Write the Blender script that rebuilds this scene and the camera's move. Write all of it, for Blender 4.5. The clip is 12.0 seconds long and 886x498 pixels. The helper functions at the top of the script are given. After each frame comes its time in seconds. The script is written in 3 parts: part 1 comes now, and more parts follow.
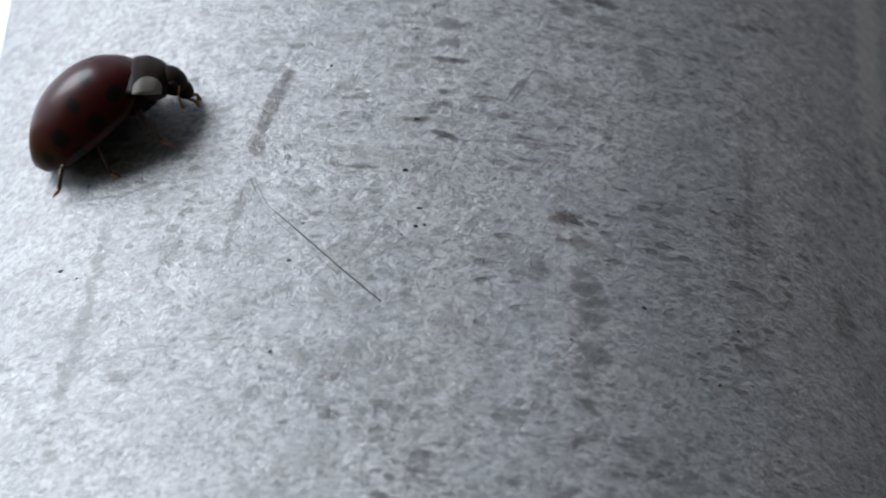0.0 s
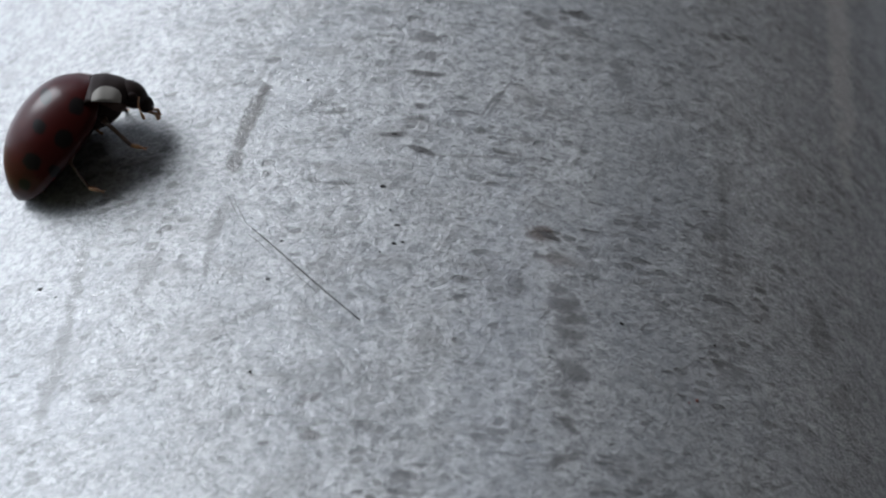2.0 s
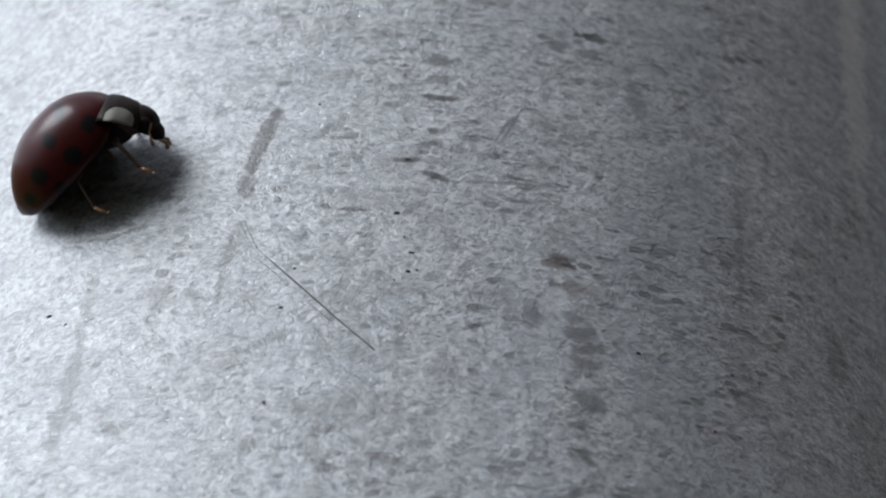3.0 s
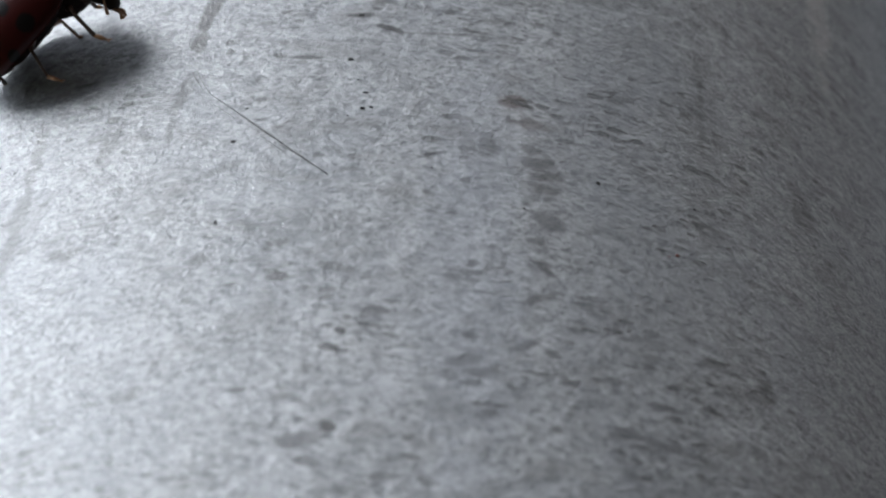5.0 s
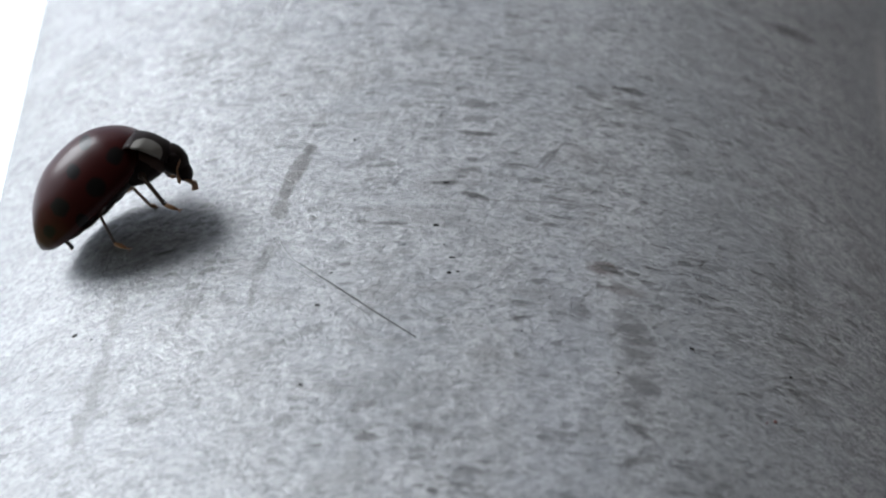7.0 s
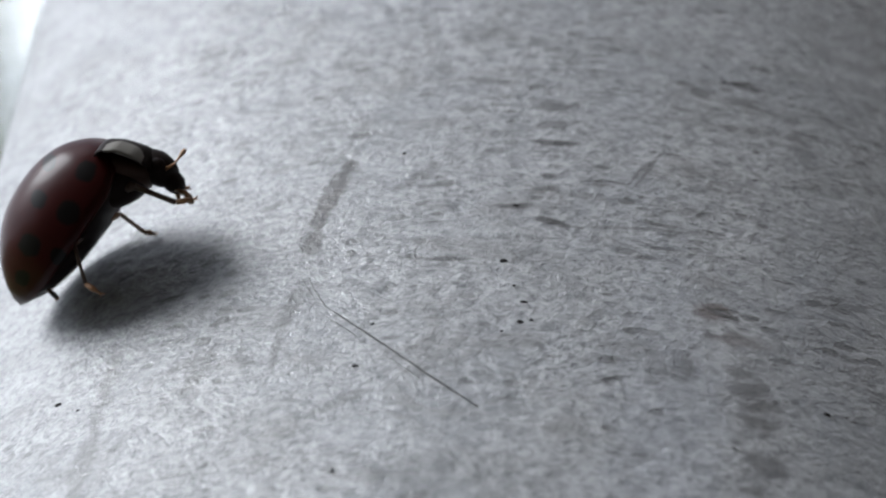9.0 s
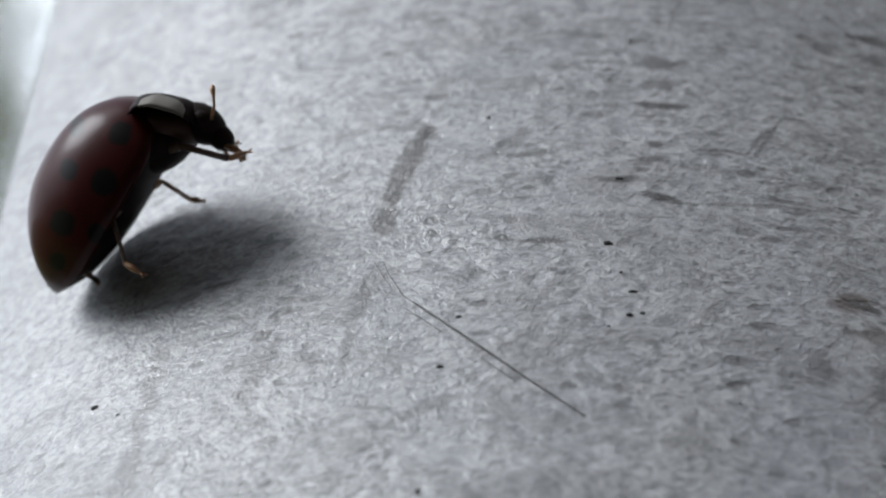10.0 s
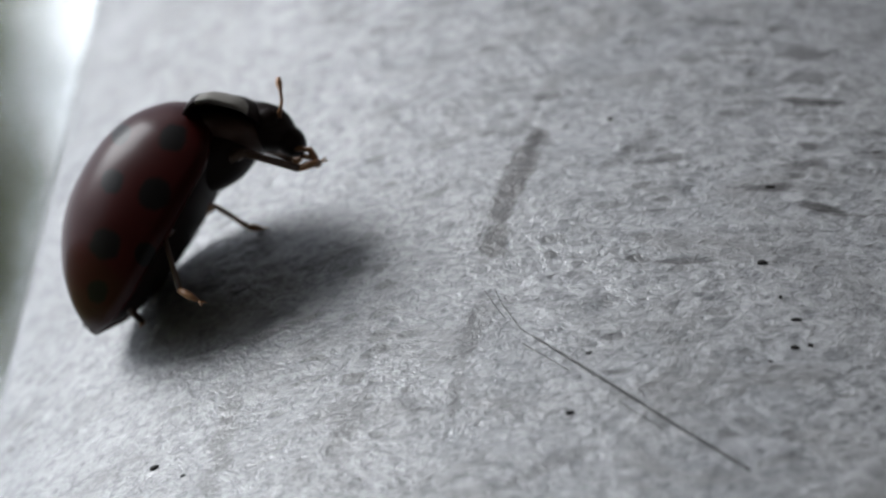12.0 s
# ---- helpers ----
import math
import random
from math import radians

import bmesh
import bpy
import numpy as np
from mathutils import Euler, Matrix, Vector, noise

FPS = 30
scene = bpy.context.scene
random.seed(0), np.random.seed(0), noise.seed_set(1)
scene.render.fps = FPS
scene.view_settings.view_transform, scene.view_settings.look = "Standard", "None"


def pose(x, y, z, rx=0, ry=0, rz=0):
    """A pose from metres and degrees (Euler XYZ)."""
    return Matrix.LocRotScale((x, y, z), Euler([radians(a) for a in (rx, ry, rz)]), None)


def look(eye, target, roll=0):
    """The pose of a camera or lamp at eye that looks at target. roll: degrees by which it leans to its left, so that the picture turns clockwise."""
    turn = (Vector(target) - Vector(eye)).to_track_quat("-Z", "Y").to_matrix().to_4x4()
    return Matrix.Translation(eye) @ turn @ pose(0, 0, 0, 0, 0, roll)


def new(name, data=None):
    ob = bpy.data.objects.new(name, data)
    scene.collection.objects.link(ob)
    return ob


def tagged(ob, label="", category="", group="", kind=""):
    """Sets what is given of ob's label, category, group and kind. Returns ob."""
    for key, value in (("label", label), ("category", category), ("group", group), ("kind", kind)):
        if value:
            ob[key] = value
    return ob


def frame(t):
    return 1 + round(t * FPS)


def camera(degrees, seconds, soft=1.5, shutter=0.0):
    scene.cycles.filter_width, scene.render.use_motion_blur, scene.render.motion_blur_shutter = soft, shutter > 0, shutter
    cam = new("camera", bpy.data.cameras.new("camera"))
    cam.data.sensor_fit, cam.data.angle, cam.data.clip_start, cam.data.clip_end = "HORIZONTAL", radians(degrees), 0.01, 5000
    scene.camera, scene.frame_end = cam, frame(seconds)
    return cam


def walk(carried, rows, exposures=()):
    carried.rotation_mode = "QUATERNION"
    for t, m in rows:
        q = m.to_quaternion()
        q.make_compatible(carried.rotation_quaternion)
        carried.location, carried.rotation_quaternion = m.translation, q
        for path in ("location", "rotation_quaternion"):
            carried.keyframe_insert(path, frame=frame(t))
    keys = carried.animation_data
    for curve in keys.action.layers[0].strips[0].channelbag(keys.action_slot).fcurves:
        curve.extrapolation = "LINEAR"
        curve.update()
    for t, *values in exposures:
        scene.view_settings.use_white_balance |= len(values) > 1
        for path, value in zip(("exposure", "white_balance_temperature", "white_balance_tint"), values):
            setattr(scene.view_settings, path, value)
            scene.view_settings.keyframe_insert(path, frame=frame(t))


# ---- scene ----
FOV = 17.794
UNIT = 0.024          # the post's section and marks are drawn in units of 24 mm
Z0 = 1.5              # height of the marks' origin above the ground
# the post slopes: it is drawn upright and then laid back by this turn about the marks' origin
TILT = Matrix.Translation((0, 0, Z0)) @ Matrix.Rotation(radians(-44.5), 4, "X") @ Matrix.Translation((0, 0, -Z0))


def axes(at, forward, side, is_camera=False):
    """A pose from a place, a forward way and the way to the right (camera) or up (thing)."""
    f = Vector(forward).normalized()
    if is_camera:
        x = (Vector(side) - f * f.dot(Vector(side))).normalized()
        m = Matrix((x, (-f).cross(x), -f)).transposed()
    else:
        z = (Vector(side) - f * f.dot(Vector(side))).normalized()
        m = Matrix((f, z.cross(f), z)).transposed()
    return Matrix.Translation(at) @ m.to_4x4()


# seconds, eye, way of looking, way to the right
PATH = [
    (0.0, (0.00073, -0.10189, 1.50213), (0.00137, 0.99952, -0.03087), (0.99919, -0.00013, 0.04020)),
    (0.5, (0.00349, -0.10262, 1.50385), (-0.00406, 0.99918, -0.04020), (0.99912, 0.00573, 0.04155)),
    (1.0, (0.00131, -0.10254, 1.50426), (0.00881, 0.99904, -0.04281), (0.99925, -0.00718, 0.03801)),
    (1.5, (-0.00163, -0.10232, 1.50464), (0.01936, 0.99879, -0.04529), (0.99935, -0.01796, 0.03118)),
    (2.0, (0.00010, -0.10230, 1.50469), (0.01506, 0.99866, -0.04952), (0.99933, -0.01338, 0.03407)),
    (2.5, (-0.00030, -0.10122, 1.50632), (0.01534, 0.99814, -0.05897), (0.99923, -0.01317, 0.03706)),
    (2.7, (-0.00108, -0.10105, 1.50631), (0.02134, 0.99814, -0.05715), (0.99915, -0.01928, 0.03646)),
    (4.3, (0.00132, -0.10139, 1.49705), (0.01110, 0.99994, 0.00201), (0.99947, -0.01116, 0.03049)),
    (4.5, (0.00319, -0.10135, 1.49476), (0.00570, 0.99982, 0.01819), (0.99949, -0.00627, 0.03144)),
    (5.0, (0.00072, -0.09916, 1.48774), (0.02089, 0.99719, 0.07192), (0.99954, -0.02240, 0.02026)),
    (5.5, (-0.00205, -0.09619, 1.48554), (0.03320, 0.99272, 0.11574), (0.99922, -0.03544, 0.01741)),
    (6.0, (-0.00209, -0.09616, 1.48457), (0.03324, 0.98816, 0.14978), (0.99927, -0.03565, 0.01341)),
    (6.5, (-0.00109, -0.09667, 1.48395), (0.01600, 0.98529, 0.17015), (0.99938, -0.02111, 0.02832)),
    (6.7, (-0.00197, -0.09654, 1.48384), (0.01907, 0.98507, 0.17112), (0.99943, -0.02356, 0.02425)),
    (8.3, (0.00210, -0.08792, 1.48724), (-0.03905, 0.98802, 0.14931), (0.99897, 0.03517, 0.02860)),
    (8.5, (0.00033, -0.08545, 1.48649), (-0.02045, 0.98625, 0.16396), (0.99958, 0.01681, 0.02358)),
    (9.0, (-0.00043, -0.07720, 1.48948), (-0.02382, 0.98722, 0.15760), (0.99966, 0.02179, 0.01460)),
    (9.5, (-0.00163, -0.07002, 1.49184), (-0.02670, 0.98849, 0.14888), (0.99950, 0.02390, 0.02056)),
    (10.0, (-0.00285, -0.06699, 1.49207), (-0.02594, 0.99026, 0.13677), (0.99956, 0.02375, 0.01755)),
    (10.5, (-0.00201, -0.06721, 1.49183), (-0.02884, 0.99041, 0.13511), (0.99957, 0.02782, 0.00946)),
    (11.0, (-0.00310, -0.06394, 1.49211), (-0.03483, 0.99043, 0.13352), (0.99939, 0.03404, 0.00819)),
    (11.5, (-0.00440, -0.05957, 1.49277), (-0.03989, 0.98888, 0.14326), (0.99920, 0.03922, 0.00753)),
    (12.0, (-0.00506, -0.05605, 1.49314), (-0.03635, 0.98764, 0.15246), (0.99934, 0.03615, 0.00409)),
]
cam = camera(FOV, 12.0, soft=2.1)
cam.data.dof.use_dof = True
cam.data.dof.aperture_fstop = 92   # the focus is held on one speck of dirt, set where the specks are made
walk(cam, [(t, axes(e, f, r, True)) for t, e, f, r in PATH], exposures=[(0.0, 0.36, 5680, 9), (6.5, 0.42, 5760, 9), (9.5, 0.2, 5830, 10), (12.0, 0.06, 5900, 10)])

# ---- light: bright overcast sky, the brightest part of it high on one side ----
SUN_AZ, SUN_EL, SUN_WIDE, SUN_POWER = -89.0, 46.0, 35.0, 3.8
world = bpy.data.worlds.new("overcast_sky")
scene.world = world
world.use_nodes = True
wn, wl = world.node_tree.nodes, world.node_tree.links
sky = wn.new("ShaderNodeTexSky")
sky.sky_type = "NISHITA"
sky.sun_disc = False
sky.sun_elevation = radians(SUN_EL)
sky.sun_rotation = radians(SUN_AZ)
sky.air_density, sky.dust_density, sky.ozone_density = 1.0, 3.0, 1.0
hsv = wn.new("ShaderNodeHueSaturation")
hsv.inputs["Saturation"].default_value = 0.14
wl.new(sky.outputs[0], hsv.inputs["Color"])
wl.new(hsv.outputs[0], wn["Background"].inputs["Color"])
wn["Background"].inputs["Strength"].default_value = 0.15
az, el = radians(SUN_AZ), radians(SUN_EL)
sun_way = Vector((math.sin(az) * math.cos(el), math.cos(az) * math.cos(el), math.sin(el)))
sun = new("sun", bpy.data.lights.new("sun", "SUN"))
sun.data.energy, sun.data.angle, sun.data.color = SUN_POWER, radians(SUN_WIDE), (1.0, 0.96, 0.89)
sun.matrix_world = look(sun_way * 20, (0, 0, 0))


# ---- materials ----
class Nodes:
    """Short hand for building a node material."""

    def __init__(self, name, roughness=0.5, metallic=0.0, specular=0.5, tree=None):
        if tree is not None:
            self.n, self.l = tree.nodes, tree.links
            return
        self.mat = bpy.data.materials.new(name)
        self.mat.use_nodes = True
        self.n, self.l = self.mat.node_tree.nodes, self.mat.node_tree.links
        self.bsdf = self.n["Principled BSDF"]
        self.bsdf.inputs["Roughness"].default_value = roughness
        self.bsdf.inputs["Metallic"].default_value = metallic
        self.bsdf.inputs["Specular IOR Level"].default_value = specular

    def put(self, socket, value):
        if isinstance(value, bpy.types.NodeSocket):
            self.l.new(value, socket)
        elif isinstance(value, (tuple, list)) and len(value) == 3 and socket.type == "RGBA":
            socket.default_value = (*value, 1)
        else:
            socket.default_value = value

    def add(self, kind, **values):
        node = self.n.new(kind)
        for key, value in values.items():
            self.put(node.inputs[key.replace("_", " ")], value)
        return node

    def math(self, op, a, b=0.0, c=0.0):
        node = self.n.new("ShaderNodeMath")
        node.operation = op
        for i, v in enumerate((a, b, c)):
            self.put(node.inputs[i], v)
        return node.outputs[0]

    def coords(self, scale=(1, 1, 1), at=(0, 0, 0), turn=(0, 0, 0)):
        tex = self.n.new("ShaderNodeTexCoord")
        m = self.n.new("ShaderNodeMapping")
        m.inputs["Scale"].default_value, m.inputs["Location"].default_value = scale, at
        m.inputs["Rotation"].default_value = [radians(a) for a in turn]
        self.l.new(tex.outputs["Object"], m.inputs["Vector"])
        return m.outputs[0]

    def noise(self, vector, scale=1.0, detail=3.0, rough=0.55, distortion=0.0):
        return self.add("ShaderNodeTexNoise", Vector=vector, Scale=scale, Detail=detail, Roughness=rough, Distortion=distortion).outputs["Fac"]

    def step(self, value, low, high, to_low=0.0, to_high=1.0):
        node = self.n.new("ShaderNodeMapRange")
        node.interpolation_type = "SMOOTHSTEP"
        for key, v in (("Value", value), ("From Min", low), ("From Max", high), ("To Min", to_low), ("To Max", to_high)):
            self.put(node.inputs[key], v)
        return node.outputs[0]

    def mix(self, fac, a, b, blend="MIX"):
        node = self.n.new("ShaderNodeMix")
        node.data_type, node.blend_type = "RGBA", blend
        self.put(node.inputs[0], fac)
        self.put(node.inputs[6], a)
        self.put(node.inputs[7], b)
        return node.outputs[2]

    def bump(self, height, strength, distance, normal=None):
        node = self.n.new("ShaderNodeBump")
        self.put(node.inputs["Height"], height)
        node.inputs["Strength"].default_value, node.inputs["Distance"].default_value = strength, distance
        if normal is not None:
            self.l.new(normal, node.inputs["Normal"])
        return node.outputs[0]

    def done(self, color=None, roughness=None, normal=None):
        for key, v in (("Base Color", color), ("Roughness", roughness), ("Normal", normal)):
            if v is not None:
                self.put(self.bsdf.inputs[key], v)
        return self.mat


def plain(name, color, roughness=0.5, specular=0.5, scale=2000, amount=0.35):
    m = Nodes(name, roughness, 0.0, specular)
    n = m.noise(m.coords(), scale, 3)
    dark = tuple(c * (1 - amount) for c in color)
    return m.done(m.mix(n, dark, color))


def tint_oval_group():
    """A node group that lays one ragged, oval patch of tint over a colour."""
    tree = bpy.data.node_groups.new("tint_oval", "ShaderNodeTree")
    for key in ("x", "z", "warp", "warp2", "rag", "at_x", "at_z", "half_u", "half_v", "cos", "sin", "wobble", "amount"):
        tree.interface.new_socket(key, in_out="INPUT", socket_type="NodeSocketFloat")
    for key in ("color", "tint"):
        tree.interface.new_socket(key, in_out="INPUT", socket_type="NodeSocketColor")
    tree.interface.new_socket("color", in_out="OUTPUT", socket_type="NodeSocketColor")
    m = Nodes("", tree=tree)
    i = m.n.new("NodeGroupInput").outputs
    dx = m.math("ADD", m.math("SUBTRACT", i["x"], i["at_x"]), m.math("MULTIPLY", i["warp"], i["wobble"]))
    dz = m.math("ADD", m.math("SUBTRACT", i["z"], i["at_z"]), m.math("MULTIPLY", i["warp2"], i["wobble"]))
    u = m.math("DIVIDE", m.math("ADD", m.math("MULTIPLY", dx, i["cos"]), m.math("MULTIPLY", dz, i["sin"])), i["half_u"])
    v = m.math("DIVIDE", m.math("SUBTRACT", m.math("MULTIPLY", dz, i["cos"]), m.math("MULTIPLY", dx, i["sin"])), i["half_v"])
    far = m.math("SQRT", m.math("ADD", m.math("MULTIPLY", u, u), m.math("MULTIPLY", v, v)))
    mask = m.step(m.math("ADD", far, m.math("MULTIPLY_ADD", i["rag"], 2.4, -1.2)), 0.6, 1.3, 1.0, 0.0)
    out = m.n.new("NodeGroupOutput")
    m.l.new(m.mix(m.math("MULTIPLY", mask, i["amount"]), i["color"], i["tint"]), out.inputs[0])
    return tree


TINT_OVAL = tint_oval_group()


def post_paint():
    """Chalky grey paint: wormy ridges, ragged pits drawn out across the post, grey clouds, dirt streaks and stains,
    tone bands, a painted highlight.
    """
    m = Nodes("chalky_grey_paint", 0.5, 0.0, 0.85)
    mm = m.coords((1000, 1000, 1000), (0, 0, -1000 * Z0))
    sep = m.n.new("ShaderNodeSeparateXYZ")
    m.l.new(mm, sep.inputs[0])
    x, z = sep.outputs[0], sep.outputs[2]
    warp = m.math("MULTIPLY_ADD", m.noise(mm, 0.9, 3, 0.6), 2.4, -1.2)
    warp2 = m.math("MULTIPLY_ADD", m.noise(m.coords((1000, 1000, 1000), (40, 9, 3)), 0.9, 3, 0.6), 2.4, -1.2)
    wide = m.coords((820, 900, 1150), (3, 1, 7))
    fine = m.noise(wide, 3.6, 5, 0.72, 0.7)
    worm = m.step(m.math("ABSOLUTE", m.math("MULTIPLY_ADD", m.noise(wide, 4.6, 2, 0.55, 1.2), 2.0, -1.0)), 0.0, 0.2, 1.0, 0.0)
    grit = m.noise(m.coords((1000, 1000, 1300), (5, 2, 1)), 11, 2, 0.6, 0.6)
    cloud = m.noise(mm, 0.2, 4, 0.62)
    patch = m.noise(wide, 0.55, 5, 0.68, 0.5)
    crowd = m.step(m.noise(m.coords((1000, 1000, 1000), (17, 4, 31)), 0.26, 3, 0.6), 0.38, 0.64)

    def flecks(scale, at, most, ragged, share):
        """Ragged pits of uneven size scattered over cells."""
        shift = m.n.new("ShaderNodeVectorMath")
        shift.operation = "MULTIPLY_ADD"
        m.l.new(m.add("ShaderNodeTexNoise", Vector=wide, Scale=2.6, Detail=3.0, Roughness=0.6).outputs["Color"], shift.inputs[0])
        shift.inputs[1].default_value = (ragged, ragged, ragged)
        m.l.new(m.coords(scale, at), shift.inputs[2])
        cell = m.n.new("ShaderNodeTexVoronoi")
        cell.inputs["Scale"].default_value, cell.inputs["Randomness"].default_value = 1.0, 1.0
        m.l.new(shift.outputs[0], cell.inputs["Vector"])
        lot = m.n.new("ShaderNodeSeparateColor")
        m.l.new(cell.outputs["Color"], lot.inputs[0])
        size = m.math("MULTIPLY", m.step(lot.outputs[0], share, 1.0, 0.02, most), m.math("MULTIPLY_ADD", crowd, 0.9, 0.18))
        near = m.math("ADD", m.math("SUBTRACT", size, cell.outputs["Distance"]), m.math("MULTIPLY_ADD", fine, 0.7, -0.37))
        return m.math("MULTIPLY", m.step(near, -0.04, 0.14), m.math("MULTIPLY_ADD", lot.outputs[1], 0.75, 0.25))

    small = flecks((1500, 1900, 2900), (9, 3, 5), 0.68, 0.9, 0.2)
    large = flecks((480, 800, 1000), (2, 8, 1), 0.55, 0.9, 0.5)
    dash = flecks((620, 1500, 3800), (21, 8, 14), 0.56, 0.9, 0.66)
    color = m.mix(m.step(fine, 0.38, 0.61), (0.082, 0.086, 0.092), (0.295, 0.3, 0.305))
    color = m.mix(m.math("MULTIPLY", worm, 0.3), color, (0.36, 0.363, 0.366))
    color = m.mix(m.math("MULTIPLY", m.step(grit, 0.53, 0.7), 0.4), color, (0.09, 0.091, 0.094))
    color = m.mix(m.math("MULTIPLY", m.step(cloud, 0.42, 0.7), 0.35), color, (0.135, 0.145, 0.162))
    color = m.mix(m.math("MULTIPLY", m.step(patch, 0.52, 0.68), 0.5), color, (0.11, 0.107, 0.105))
    color = m.mix(m.math("MULTIPLY", m.step(patch, 0.34, 0.46, 1.0, 0.0), 0.35), color, (0.3, 0.305, 0.315))
    color = m.mix(m.math("MULTIPLY", small, 0.85), color, (0.036, 0.035, 0.034))
    color = m.mix(m.math("MULTIPLY", large, 0.6), color, (0.065, 0.064, 0.065))
    color = m.mix(m.math("MULTIPLY", dash, 0.8), color, (0.03, 0.029, 0.028))
    rag = m.noise(wide, 2.0, 4, 0.65)
    for at, half, turn, wobble, tint, amount in STAINS_AND_SHINE:
        node = m.n.new("ShaderNodeGroup")
        node.node_tree = TINT_OVAL
        for key, v in (("x", x), ("z", z), ("warp", warp), ("warp2", warp2), ("rag", rag), ("at_x", at[0]), ("at_z", at[1]), ("half_u", half[0]), ("half_v", half[1]),
                       ("cos", math.cos(radians(turn))), ("sin", math.sin(radians(turn))), ("wobble", wobble), ("amount", amount), ("color", color), ("tint", tint)):
            m.put(node.inputs[key], v)
        color = node.outputs[0]
    relief = m.math("ADD", m.math("MULTIPLY", fine, 1.5), m.math("MULTIPLY", worm, 0.12))
    relief = m.math("SUBTRACT", relief, m.math("ADD", m.math("MULTIPLY", small, 0.6), m.math("ADD", m.math("MULTIPLY", large, 0.7), m.math("MULTIPLY", dash, 0.4))))
    lumps = m.bump(m.math("ADD", patch, m.math("MULTIPLY", m.noise(wide, 1.3, 2, 0.5, 0.4), 0.3)), 0.3, 0.0006)
    normal = m.bump(relief, 0.37, 0.00014, lumps)
    m.bsdf.inputs["Sheen Weight"].default_value, m.bsdf.inputs["Sheen Roughness"].default_value = 0.25, 0.4
    return m.done(color, m.step(patch, 0.3, 0.7, 0.36, 0.46), normal)


